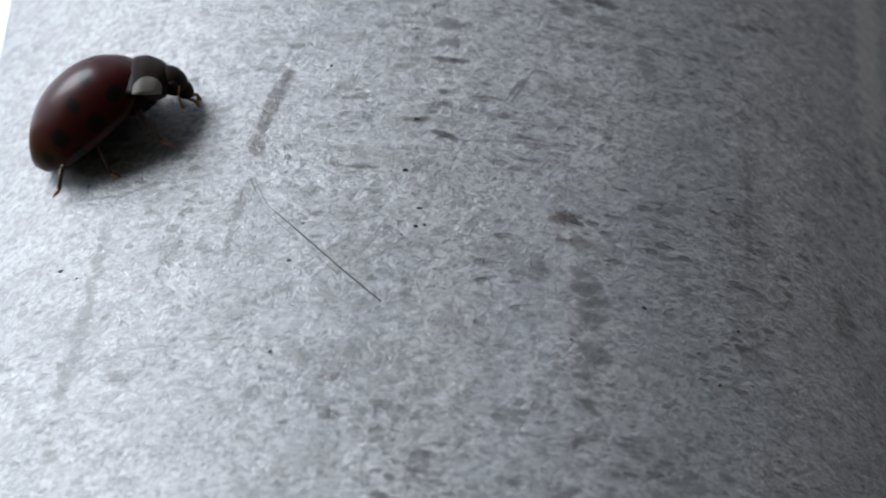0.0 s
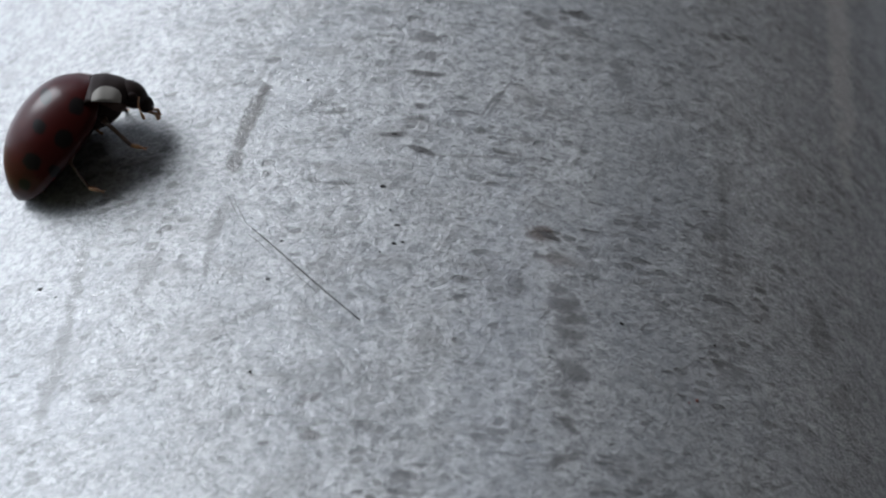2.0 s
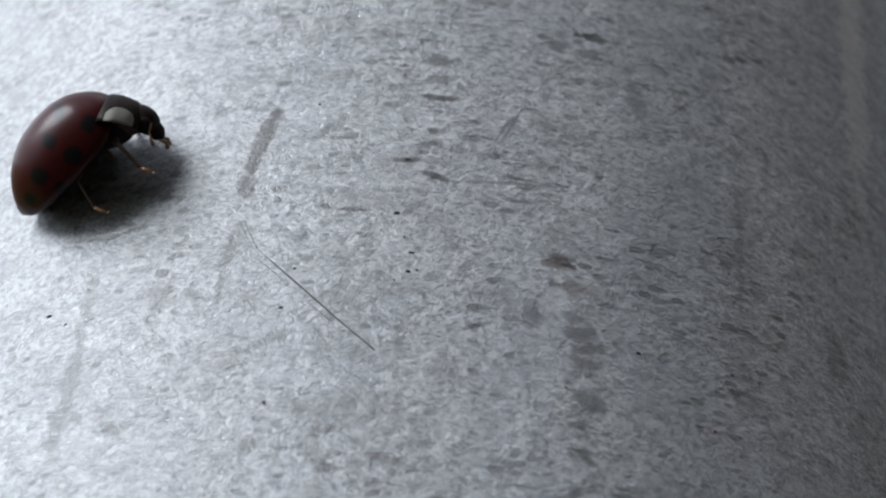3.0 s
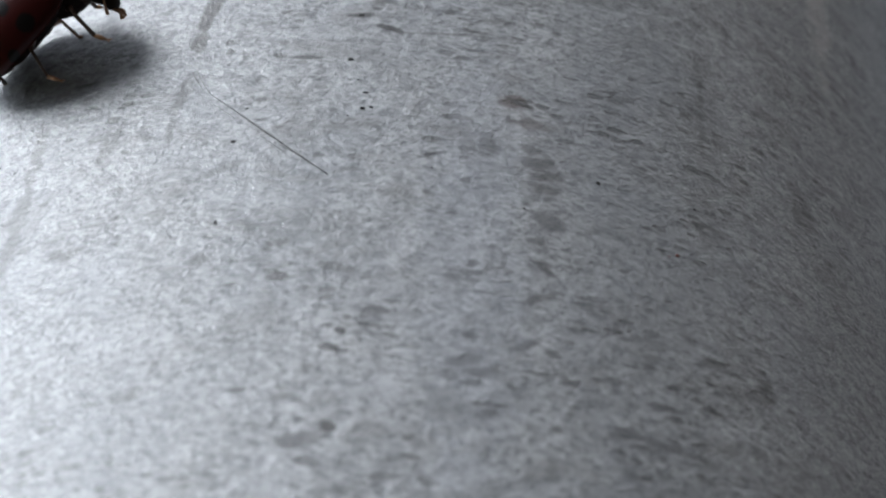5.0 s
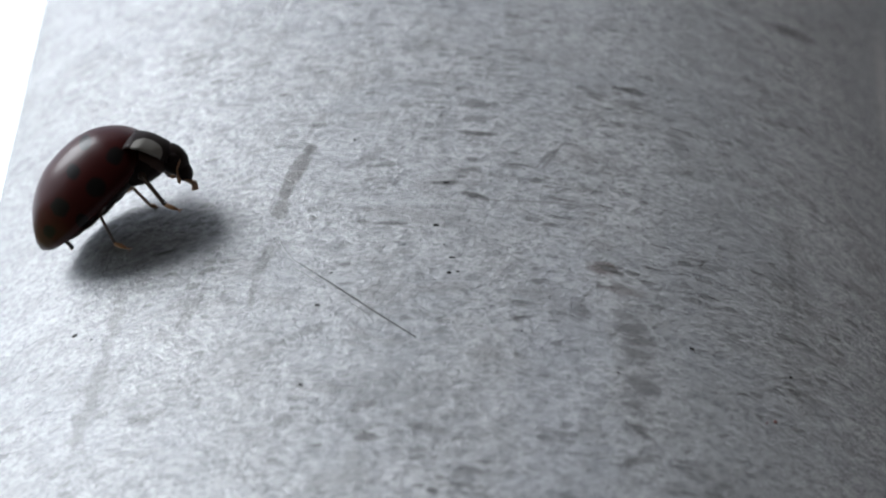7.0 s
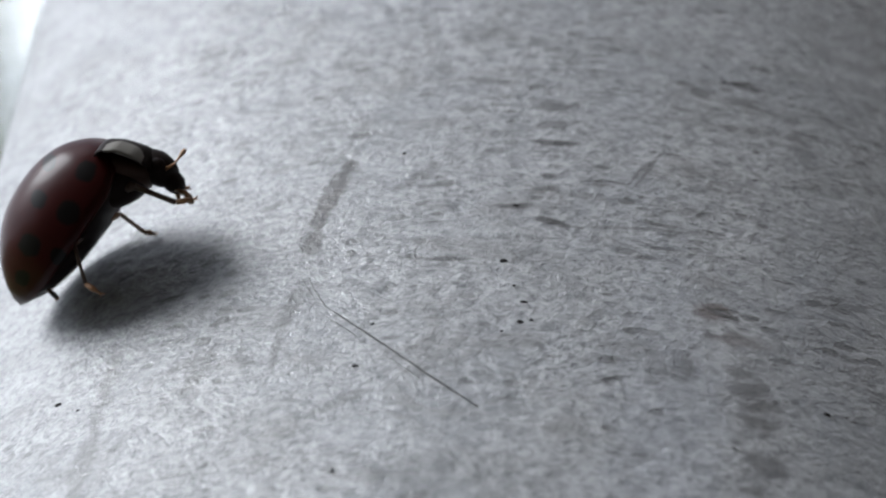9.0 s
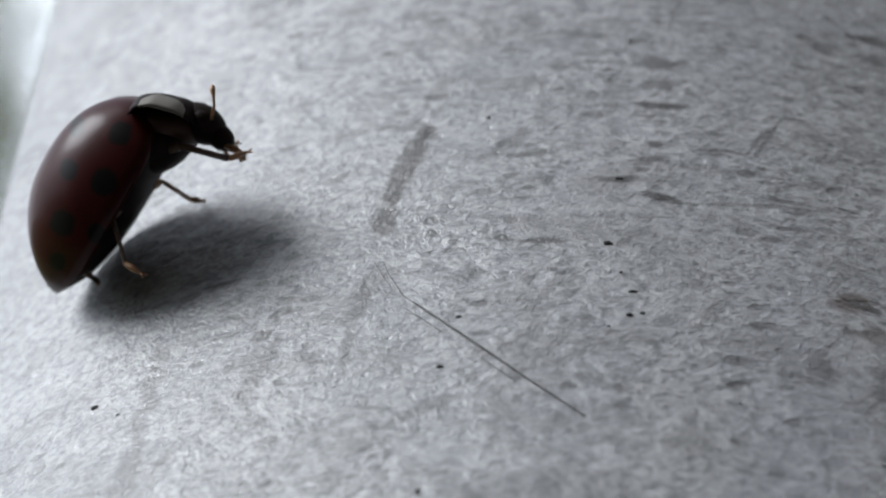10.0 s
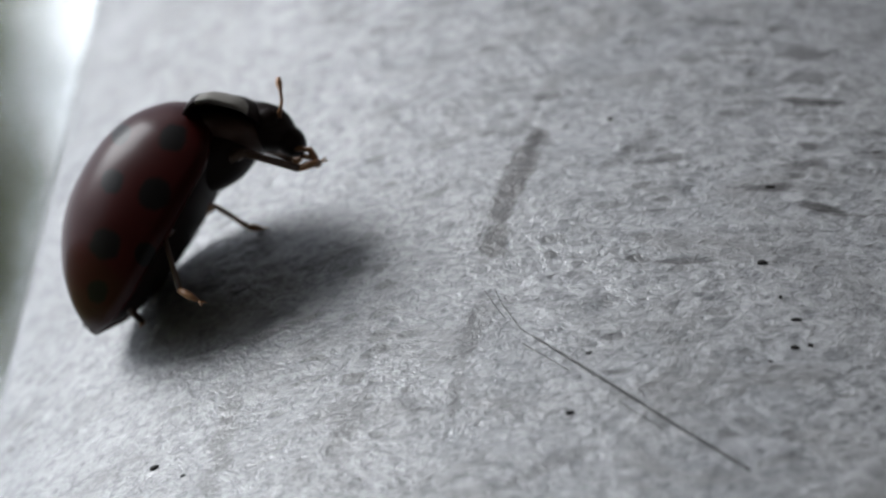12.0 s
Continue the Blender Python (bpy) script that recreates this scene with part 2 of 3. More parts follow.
# dirt stains, two tone bands and a painted highlight: place (mm across, mm up), half axes (mm), turn, raggedness, tint,
# strength
STAINS_AND_SHINE = [
    ((-5.49, 6.88), (1.01, 0.31), -106, 0.06, (0.026, 0.023, 0.020), 1.00),
    ((-5.47, 6.92), (0.95, 0.24), -106, 0.08, (0.024, 0.021, 0.019), 0.75),
    ((-5.87, 5.71), (1.10, 0.31), -101, 0.07, (0.026, 0.023, 0.020), 1.00),
    ((-5.98, 5.10), (0.37, 0.22), -92, 0.03, (0.025, 0.023, 0.023), 1.00),
    ((-5.77, 6.61), (0.20, 0.18), -144, 0.03, (0.025, 0.023, 0.023), 1.00),
    ((-6.14, 4.06), (0.87, 0.28), -98, 0.12, (0.026, 0.023, 0.020), 0.94),
    ((-6.55, 1.21), (1.07, 0.27), -106, 0.15, (0.071, 0.071, 0.073), 0.94),
    ((-6.81, -0.69), (0.86, 0.15), -98, 0.15, (0.071, 0.071, 0.073), 0.77),
    ((5.23, 0.79), (0.65, 0.36), 5, 0.12, (0.057, 0.043, 0.038), 1.00),
    ((5.49, 0.76), (0.53, 0.17), -19, 0.05, (0.025, 0.023, 0.023), 1.00),
    ((4.35, -1.79), (0.70, 0.30), -81, 0.15, (0.071, 0.071, 0.073), 1.00),
    ((6.14, -2.39), (0.72, 0.43), 5, 0.25, (0.071, 0.071, 0.073), 0.85),
    ((6.25, -3.79), (0.52, 0.30), -12, 0.20, (0.041, 0.039, 0.038), 0.68),
    ((6.30, -5.42), (0.63, 0.37), -37, 0.25, (0.071, 0.071, 0.073), 0.85),
    ((6.08, -7.92), (0.52, 0.28), -36, 0.15, (0.025, 0.023, 0.023), 0.77),
    ((5.84, -9.44), (0.69, 0.20), 27, 0.15, (0.041, 0.039, 0.038), 0.68),
    ((5.87, -6.59), (0.34, 0.20), -1, 0.10, (0.025, 0.023, 0.023), 0.77),
    ((6.76, 12.72), (0.62, 0.20), -8, 0.06, (0.025, 0.023, 0.023), 1.00),
    ((5.48, 11.91), (0.44, 0.30), -8, 0.10, (0.071, 0.071, 0.073), 1.00),
    ((6.60, 11.81), (0.55, 0.26), 8, 0.10, (0.071, 0.071, 0.073), 0.77),
    ((4.90, 10.85), (0.40, 0.19), -7, 0.10, (0.071, 0.071, 0.073), 0.85),
    ((0.87, 10.38), (0.61, 0.31), -8, 0.15, (0.071, 0.071, 0.073), 1.00),
    ((0.93, 9.41), (0.63, 0.21), 11, 0.15, (0.071, 0.071, 0.073), 0.77),
    ((0.88, 8.41), (0.64, 0.18), -3, 0.05, (0.025, 0.023, 0.023), 1.00),
    ((-1.23, 11.83), (0.70, 0.22), -14, 0.12, (0.071, 0.071, 0.073), 0.77),
    ((-2.46, 12.49), (0.42, 0.26), -31, 0.15, (0.071, 0.071, 0.073), 0.68),
    ((-0.28, 5.16), (0.49, 0.14), 8, 0.03, (0.025, 0.023, 0.023), 1.00),
    ((0.80, 4.36), (0.56, 0.17), -23, 0.05, (0.025, 0.023, 0.023), 1.00),
    ((2.98, 4.29), (1.93, 0.09), 4, 0.05, (0.041, 0.039, 0.038), 0.51),
    ((-2.26, 2.64), (0.65, 0.11), -3, 0.04, (0.025, 0.023, 0.023), 0.94),
    ((0.68, 6.71), (0.30, 0.14), -3, 0.03, (0.025, 0.023, 0.023), 1.00),
    ((0.58, 6.02), (0.41, 0.14), 8, 0.04, (0.025, 0.023, 0.023), 0.85),
    ((3.39, 7.21), (0.79, 0.09), 62, 0.03, (0.071, 0.071, 0.073), 1.00),
    ((3.64, 7.37), (0.98, 0.08), 66, 0.03, (0.071, 0.071, 0.073), 0.85),
    ((-3.11, 6.86), (0.98, 0.24), 46, 0.15, (0.071, 0.071, 0.073), 0.68),
    ((-2.77, -7.47), (0.46, 0.20), 5, 0.10, (0.025, 0.023, 0.023), 0.85),
    ((-2.72, -9.11), (0.38, 0.24), -14, 0.10, (0.025, 0.023, 0.023), 0.94),
    ((-0.80, -8.69), (0.66, 0.19), -11, 0.20, (0.071, 0.071, 0.073), 0.85),
    ((-5.37, -7.95), (0.41, 0.25), 29, 0.20, (0.071, 0.071, 0.073), 0.77),
    ((-0.90, -16.07), (0.26, 0.28), -23, 0.15, (0.025, 0.023, 0.023), 1.00),
    ((-1.93, -16.66), (0.64, 0.34), 5, 0.20, (0.071, 0.071, 0.073), 1.00),
    ((-1.50, -17.66), (0.48, 0.21), -13, 0.15, (0.071, 0.071, 0.073), 1.00),
    ((-0.62, -11.74), (0.23, 0.17), -36, 0.07, (0.025, 0.023, 0.023), 1.00),
    ((-0.96, -12.56), (0.38, 0.15), -14, 0.10, (0.025, 0.023, 0.023), 0.94),
    ((0.55, -10.75), (0.48, 0.16), -10, 0.10, (0.071, 0.071, 0.073), 0.85),
    ((3.20, -12.96), (0.50, 0.26), 4, 0.10, (0.071, 0.071, 0.073), 0.85),
    ((2.96, -15.00), (1.08, 0.73), -30, 0.20, (0.071, 0.071, 0.073), 0.51),
    ((0.80, -18.22), (0.65, 0.18), 6, 0.10, (0.071, 0.071, 0.073), 0.85),
    ((5.31, -11.84), (0.57, 0.18), 34, 0.15, (0.071, 0.071, 0.073), 0.85),
    ((9.84, -13.34), (0.53, 0.16), 2, 0.10, (0.071, 0.071, 0.073), 0.94),
    ((10.28, -13.71), (0.13, 0.15), -16, 0.05, (0.025, 0.023, 0.023), 0.85),
    ((9.83, -15.12), (1.36, 0.19), -3, 0.10, (0.071, 0.071, 0.073), 0.85),
    ((8.40, 9.89), (1.39, 0.35), -79, 0.20, (0.071, 0.071, 0.073), 0.68),
    ((14.17, 22.12), (1.35, 0.36), 26, 0.04, (0.010, 0.010, 0.010), 1.00),
    ((-11.65, -0.21), (1.60, 0.30), -95, 0.06, (0.066, 0.066, 0.067), 0.85),
    ((-12.06, -4.50), (3.20, 0.30), -96, 0.07, (0.066, 0.066, 0.067), 0.85),
    ((12.29, 3.51), (2.98, 0.16), -92, 0.25, (0.071, 0.071, 0.073), 0.68),
    ((15.97, 0.41), (1.19, 0.45), -82, 0.20, (0.041, 0.039, 0.038), 0.68),
    ((-8.95, -1.01), (1.08, 0.24), -107, 0.25, (0.071, 0.071, 0.073), 0.85),
    ((-9.95, -6.60), (0.46, 0.22), 26, 0.20, (0.071, 0.071, 0.073), 0.85),
    ((-9.36, -0.44), (0.51, 0.21), 23, 0.15, (0.071, 0.071, 0.073), 0.77),
    ((-5.00, -3.39), (1.03, 0.19), 23, 0.20, (0.071, 0.071, 0.073), 0.68),
    ((-7.47, 6.20), (0.50, 0.16), 18, 0.10, (0.071, 0.071, 0.073), 0.77),
    ((-0.84, 8.02), (0.35, 0.21), -14, 0.10, (0.071, 0.071, 0.073), 0.68),
    ((6.32, -4.68), (4.12, 0.69), -90, 0.45, (0.071, 0.071, 0.073), 0.27),
    ((5.74, -1.67), (0.46, 0.22), -20, 0.30, (0.041, 0.039, 0.038), 0.59),
    ((6.27, -3.02), (0.60, 0.25), -10, 0.35, (0.041, 0.039, 0.038), 0.59),
    ((5.83, -0.43), (0.72, 0.25), -7, 0.25, (0.057, 0.043, 0.038), 0.59),
    # two broad bands along the post, one darker and one paler
    ((9.60, 4.00), (30.00, 2.60), -91, 0.9, (0.075, 0.082, 0.095), 0.24),
    ((3.60, -8.00), (11.00, 1.60), -91, 0.9, (0.250, 0.265, 0.300), 0.20),
    # pale strip: the highlight along the right-hand rounding, painted into the colour
    ((18.40, 19.00), (8.50, 0.60), -93, 0.25, (0.400, 0.385, 0.370), 0.70),
    ((12.37, 2.20), (6.74, 0.50), -93, 0.40, (0.071, 0.071, 0.073), 0.30),
    ((0.65, 2.31), (2.09, 0.69), -63, 0.45, (0.071, 0.071, 0.073), 0.26),
    ((-8.04, -4.43), (2.18, 0.65), -124, 0.45, (0.071, 0.071, 0.073), 0.26),
    ((-2.01, -6.66), (2.23, 0.75), -4, 0.45, (0.071, 0.071, 0.073), 0.38),
]
PAINT = post_paint()


def elytron_red():
    """Glossy dark red shell with black spots."""
    m = Nodes("dark_red_shell", 0.4, 0.0, 0.09)
    m.bsdf.inputs["Coat Weight"].default_value, m.bsdf.inputs["Coat Roughness"].default_value, m.bsdf.inputs["Coat IOR"].default_value = 0.18, 0.2, 1.45
    mm = m.coords((1000, 1000, 1000))
    sep = m.n.new("ShaderNodeSeparateXYZ")
    m.l.new(mm, sep.inputs[0])
    x, z = sep.outputs[0], sep.outputs[2]
    color = m.mix(m.noise(mm, 1.3, 3), (0.018, 0.0013, 0.001), (0.032, 0.0027, 0.002))
    rag = m.math("MULTIPLY_ADD", m.noise(mm, 3.0, 2), 0.2, -0.1)
    for sx, sz, r in ((1.95, -0.12, 0.3), (0.54, 0.6, 0.27), (0.72, -0.38, 0.36), (-0.72, 0.15, 0.36), (-1.75, -0.1, 0.25), (-0.5, -0.75, 0.25), (1.5, 1.0, 0.25)):
        dx, dz = m.math("SUBTRACT", x, sx), m.math("SUBTRACT", z, sz)
        far = m.math("ADD", m.math("SQRT", m.math("ADD", m.math("MULTIPLY", dx, dx), m.math("MULTIPLY", dz, dz))), rag)
        color = m.mix(m.step(far, r * 0.8, r * 1.15, 1.0, 0.0), color, (0.004, 0.003, 0.003))
    return m.done(color, None, m.bump(m.noise(mm, 16, 2), 0.15, 0.00002))


SHELL = elytron_red()
BLACK = plain("black_chitin", (0.014, 0.009, 0.008), 0.55, 0.07, 3000)
BROWN_BLACK = plain("brown_black_chitin", (0.045, 0.022, 0.015), 0.5, 0.2, 3000)
IVORY = plain("ivory_chitin", (0.22, 0.21, 0.19), 0.6, 0.12, 1500, 0.3)
BROWN = plain("brown_chitin", (0.07, 0.04, 0.025), 0.4, 0.5, 3000)
AMBER = plain("amber_chitin", (0.33, 0.17, 0.08), 0.4, 0.5, 3000)
HAIR = plain("dark_hair", (0.028, 0.026, 0.025), 0.45, 0.5, 3000)
DIRT = plain("dark_dirt", (0.02, 0.019, 0.018), 0.8, 0.3, 4000)
RUST = plain("reddish_dirt", (0.16, 0.05, 0.035), 0.8, 0.3, 4000)
BARK = plain("bark", (0.09, 0.07, 0.05), 0.9, 0.2, 30, 0.5)


def foliage():
    """Olive leaves that let some light through."""
    m = Nodes("olive_foliage", 0.6, 0.0, 0.2)
    rnd = m.n.new("ShaderNodeNewGeometry").outputs["Random Per Island"]
    color = m.mix(rnd, (0.15, 0.17, 0.06), (0.2, 0.22, 0.085))
    thin = m.add("ShaderNodeBsdfTranslucent", Color=color)
    both = m.n.new("ShaderNodeMixShader")
    both.inputs[0].default_value = 0.7
    m.l.new(m.bsdf.outputs[0], both.inputs[1])
    m.l.new(thin.outputs[0], both.inputs[2])
    m.l.new(both.outputs[0], m.n["Material Output"].inputs["Surface"])
    return m.done(color)


LEAF = foliage()


DULL_BROWN = plain("dull_brown", (0.075, 0.062, 0.054), 0.9, 0.2, 40, 0.3)


def meadow():
    m = Nodes("meadow", 0.9, 0.0, 0.2)
    c = m.coords()
    color = m.mix(m.noise(c, 0.6, 4), (0.05, 0.065, 0.015), (0.085, 0.1, 0.028))
    color = m.mix(m.step(m.noise(c, 30, 3), 0.4, 0.7), color, (0.11, 0.12, 0.04))
    return m.done(color, None, m.bump(m.noise(c, 60, 3), 0.8, 0.03))


GRASS = meadow()


def sky_glow():
    """White emission added so that the low sky comes out overexposed."""
    m = Nodes("white_sky_glow", 1.0, 0.0, 0.0)
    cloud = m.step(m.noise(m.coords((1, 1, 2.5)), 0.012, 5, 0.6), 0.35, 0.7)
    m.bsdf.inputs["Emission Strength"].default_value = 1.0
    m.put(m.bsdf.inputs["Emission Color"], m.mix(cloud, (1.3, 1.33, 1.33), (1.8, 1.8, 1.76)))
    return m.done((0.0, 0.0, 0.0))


SKY_GLOW = sky_glow()



# ---- mesh helpers ----
def mesh_from(name, bm, material, smooth=True):
    me = bpy.data.meshes.new(name)
    bm.normal_update()
    bm.to_mesh(me)
    bm.free()
    me.materials.append(material)
    if smooth:
        me.polygons.foreach_set("use_smooth", [True] * len(me.polygons))
    return me


def part(name, bm, material, parent=None, label="", smooth=True):
    """Links a bmesh as one mesh object, under a thing or a part."""
    ob = new(name, mesh_from(name, bm, material, smooth))
    ob.parent = parent
    return tagged(ob, label)


def skin(bm, rings, closed=True, caps=True):
    """Joins rings of points into a surface."""
    made = [[bm.verts.new(p) for p in ring] for ring in rings]
    for a, b in zip(made, made[1:]):
        n = len(a)
        for i in range(n if closed else n - 1):
            j = (i + 1) % n
            bm.faces.new((a[i], a[j], b[j], b[i]))
    if caps and closed:
        bm.faces.new(made[0][::-1])
        bm.faces.new(made[-1])
    return made


def tube(bm, points, radii, sides=8):
    """A round, tapering tube along points."""
    points = [Vector(p) for p in points]
    rings = []
    for i, p in enumerate(points):
        way = (points[min(i + 1, len(points) - 1)] - points[max(i - 1, 0)]).normalized()
        a = way.orthogonal().normalized() if i == 0 else (a - way * a.dot(way)).normalized()
        b = way.cross(a)
        rings.append([p + radii[i] * (math.cos(k * math.tau / sides) * a + math.sin(k * math.tau / sides) * b) for k in range(sides)])
    skin(bm, rings)


def blob(bm, at, size, turn=(0, 0, 0), rings=12, sides=18):
    """A closed rounded body with half axes size."""
    m = Matrix.Translation(at) @ Euler([radians(a) for a in turn]).to_matrix().to_4x4()
    out = []
    for i in range(1, rings):
        v = math.pi * i / rings
        out.append([m @ Vector((size[0] * math.cos(v), size[1] * math.sin(v) * math.cos(k * math.tau / sides), size[2] * math.sin(v) * math.sin(k * math.tau / sides))) for k in range(sides)])
    made = skin(bm, out, caps=False)
    for ring, end, flip in ((made[0], 1, False), (made[-1], -1, True)):
        tip = bm.verts.new(m @ Vector((size[0] * end, 0, 0)))
        for k in range(sides):
            a, b = ring[k], ring[(k + 1) % sides]
            bm.faces.new((tip, a, b) if flip else (tip, b, a))


# ---- the post ----
CURVE = (-0.36919, -0.00023, -0.19727, 0.01493)
LEFT_END, RIGHT_END, SHOULDER, LEFT_ROUND = -0.72, 1.00, 0.25, 0.05


def bulge(x):
    """How far the post's front lies before its crown line, in units."""
    return sum(c * x ** k for k, c in zip((2, 3, 4, 5), CURVE))


def section():
    """The post's outline, once round, in units: x across, z towards the front."""
    slope = lambda x: sum(k * c * x ** (k - 1) for k, c in zip((2, 3, 4, 5), CURVE))
    pts = [(x, bulge(x)) for x in np.linspace(LEFT_END, RIGHT_END, 90)]
    a = math.atan(-slope(RIGHT_END))
    cx, cz = RIGHT_END - SHOULDER * math.sin(a), bulge(RIGHT_END) - SHOULDER * math.cos(a)
    for v in np.linspace(a, math.pi / 2, 14)[1:]:
        pts.append((cx + SHOULDER * math.sin(v), cz + SHOULDER * math.cos(v)))
    low = cz
    a = math.atan(slope(LEFT_END))
    cx, cz = LEFT_END + LEFT_ROUND * math.sin(a), bulge(LEFT_END) - LEFT_ROUND * math.cos(a)
    left = [(cx - LEFT_ROUND * math.sin(v), cz + LEFT_ROUND * math.cos(v)) for v in np.linspace(a, math.pi / 2, 14)[1:]]
    back = [(x, -1.0 - z) for x, z in pts[::-1]]
    return left[::-1] + pts + [(x, -1.0 - z) for x, z in pts[90:][::-1]] + back[13:] + [(x, -1.0 - z) for x, z in left]


def build_post():
    bm = bmesh.new()
    outline = section()
    heights = [-0.9, 0.0, 0.7, 1.2, 1.4, 1.46, *np.linspace(1.47, 1.56, 46), 1.6, 1.8, 2.3, 2.62]
    rings = [[(x * UNIT, -z * UNIT, h) for x, z in outline] for h in heights]
    skin(bm, rings)
    ob = new("metal_post", mesh_from("metal_post", bm, PAINT))
    ob.matrix_basis = TILT
    return tagged(ob, "weathered pale grey painted metal post, leaning, with dirt stains", "post")


build_post()


def build_ground():
    """Meadow that rises to a low hillside behind."""
    bm = bmesh.new()
    rings = []
    for r in (0.02, 1.5, 4, 10, 25, 60, 120, 200, 400, 900, 3000):
        ring = []
        for k in range(96):
            a = k * math.tau / 96
            rise = max(0.0, math.sin(a)) ** 0.5 * float(np.interp(r, (25, 60, 200, 400), (0, 1.8, 8.0, 6.0)))
            rough = 0.0 if r < 2 else 0.05 * math.sin(7 * a + r) * min(r, 40) / 10
            ring.append((r * math.cos(a), r * math.sin(a), rise + rough))
        rings.append(ring)
    made = skin(bm, rings, caps=False)
    bm.faces.new(made[0])
    tagged(new("ground", mesh_from("ground", bm, GRASS)), "rough green meadow grass", "ground", kind="structure")


build_ground()


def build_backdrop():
    """A glowing sheet added for the bright low sky, far behind everything."""
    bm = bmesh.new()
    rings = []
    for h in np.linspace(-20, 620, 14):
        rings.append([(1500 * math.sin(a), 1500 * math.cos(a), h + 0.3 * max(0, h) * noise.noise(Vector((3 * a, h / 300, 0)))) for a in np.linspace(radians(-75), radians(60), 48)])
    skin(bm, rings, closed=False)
    tagged(new("backdrop", mesh_from("backdrop", bm, SKY_GLOW)), "glowing white backdrop added for the overexposed low sky", "sky", kind="structure")


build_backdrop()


def build_sky_block(name, a, b, height, thick):
    """A plain upright slab from a to b, added out of view to block sky light."""
    bm = bmesh.new()
    a, b = Vector((*a, 0)), Vector((*b, 0))
    side = (b - a).normalized().cross(Vector((0, 0, 1))) * thick
    rings = [[p + Vector((0, 0, -0.3)), p + side + Vector((0, 0, -0.3)), p + side + Vector((0, 0, height)), p + Vector((0, 0, height))] for p in (a, b)]
    skin(bm, rings)
    tagged(new(name, mesh_from(name, bm, DULL_BROWN, False)), "unseen dull brown slab added to block the sky", "wall", kind="structure")


# unseen slabs added behind the camera and to the right, darkening the post's right
build_sky_block("sky_block_south", (-0.9, -0.5), (0.36, -0.5), 4.6, 0.25)
build_sky_block("sky_block_east", (0.36, -0.75), (0.36, 1.9), 4.6, 0.25)


# ---- the trees behind ----
def build_tree(at, height, spread, seed):
    rng = random.Random(seed)
    tree = new("tree")
    tree.location = at
    tagged(tree, "olive green broadleaf tree with a loose open crown", "tree", "trees behind the post")
    bm = bmesh.new()
    top = height * 0.8
    tube(bm, [(0, 0, -0.2), (0.05, 0, height * 0.2), (-0.05, 0.04, height * 0.5), (0.06, 0, top)], [0.34, 0.26, 0.18, 0.05], 10)
    tips = []
    for i in range(70):
        a, h = i * 2.4 + rng.random(), height * rng.uniform(0.35, 0.8)
        r = spread * rng.uniform(0.5, 1.0) * (1.15 - 0.6 * h / height)
        end = Vector((math.cos(a) * r, math.sin(a) * r, h + rng.uniform(0.2, 1.0)))
        mid = Vector((end.x * 0.5, end.y * 0.5, (h + end.z) / 2 + 0.1))
        tube(bm, [(0, 0, h), mid, end], [0.09, 0.05, 0.02], 5)
        tips += [end, mid, (end + mid) / 2]
    part("trunk", bm, BARK, tree, "brown trunk and limbs")
    verts, faces = [], []
    for p in tips + [Vector((0, 0, top + 0.3))]:
        for _ in range(200):
            q = p + Vector((rng.gauss(0, 0.28 * spread), rng.gauss(0, 0.28 * spread), rng.gauss(0, 0.25 * spread)))
            a = Vector((rng.gauss(0, 1), rng.gauss(0, 1), rng.gauss(0, 0.6))).normalized() * rng.uniform(0.07, 0.12)
            b = a.cross(Vector((rng.gauss(0, 1), rng.gauss(0, 1), rng.gauss(0, 1)))).normalized() * a.length * 0.5
            k = len(verts)
            verts += [q - a, q + b * 0.9 - a * 0.2, q + a, q - b * 0.9 - a * 0.2]
            faces += [(k, k + 1, k + 2, k + 3)]
    me = bpy.data.meshes.new("crown")
    me.from_pydata([tuple(v) for v in verts], [], faces)
    me.materials.append(LEAF)
    crown = new("crown", me)
    crown.parent = tree
    return tree


build_tree((-9.75, 38.7, 0.4), 13.5, 3.0, 3)


# ---- the beetle ----
CHORD = 5.54          # length of the wing cases, mm
MM = 0.001


def smooth(s, at, values, soft=0.035):
    """A curve through points with its corners rounded."""
    steps = np.clip(np.linspace(s - soft, s + soft, 9), 0, 1)
    return float(np.mean(np.interp(steps, at, values)))


def top_line(s):
    """Height of the wing cases' back over their chord; s runs from the front (0) to the tail (1)."""
    return CHORD * smooth(s, (0, 0.03, 0.115, 0.2, 0.33, 0.48, 0.62, 0.787, 0.87, 0.93, 0.975, 1), (0.0, 0.085, 0.18, 0.235, 0.277, 0.29, 0.28, 0.212, 0.148, 0.09, 0.03, -0.02), 0.08 * math.sin(math.pi * s) ** 0.7 + 0.002)


def margin(s):
    return -CHORD * smooth(s, (0, 0.07, 0.186, 0.47, 0.76, 0.90, 0.96, 1), (0.06, 0.14, 0.182, 0.172, 0.14, 0.1, 0.065, 0.025))


def half_width(s):
    return 2.1 * smooth(s, (0, 0.05, 0.15, 0.3, 0.5, 0.7, 0.85, 0.93, 0.98, 1), (0.42, 0.62, 0.84, 0.97, 1.0, 0.9, 0.66, 0.44, 0.2, 0.06), 0.05 * math.sin(math.pi * s) + 0.002)


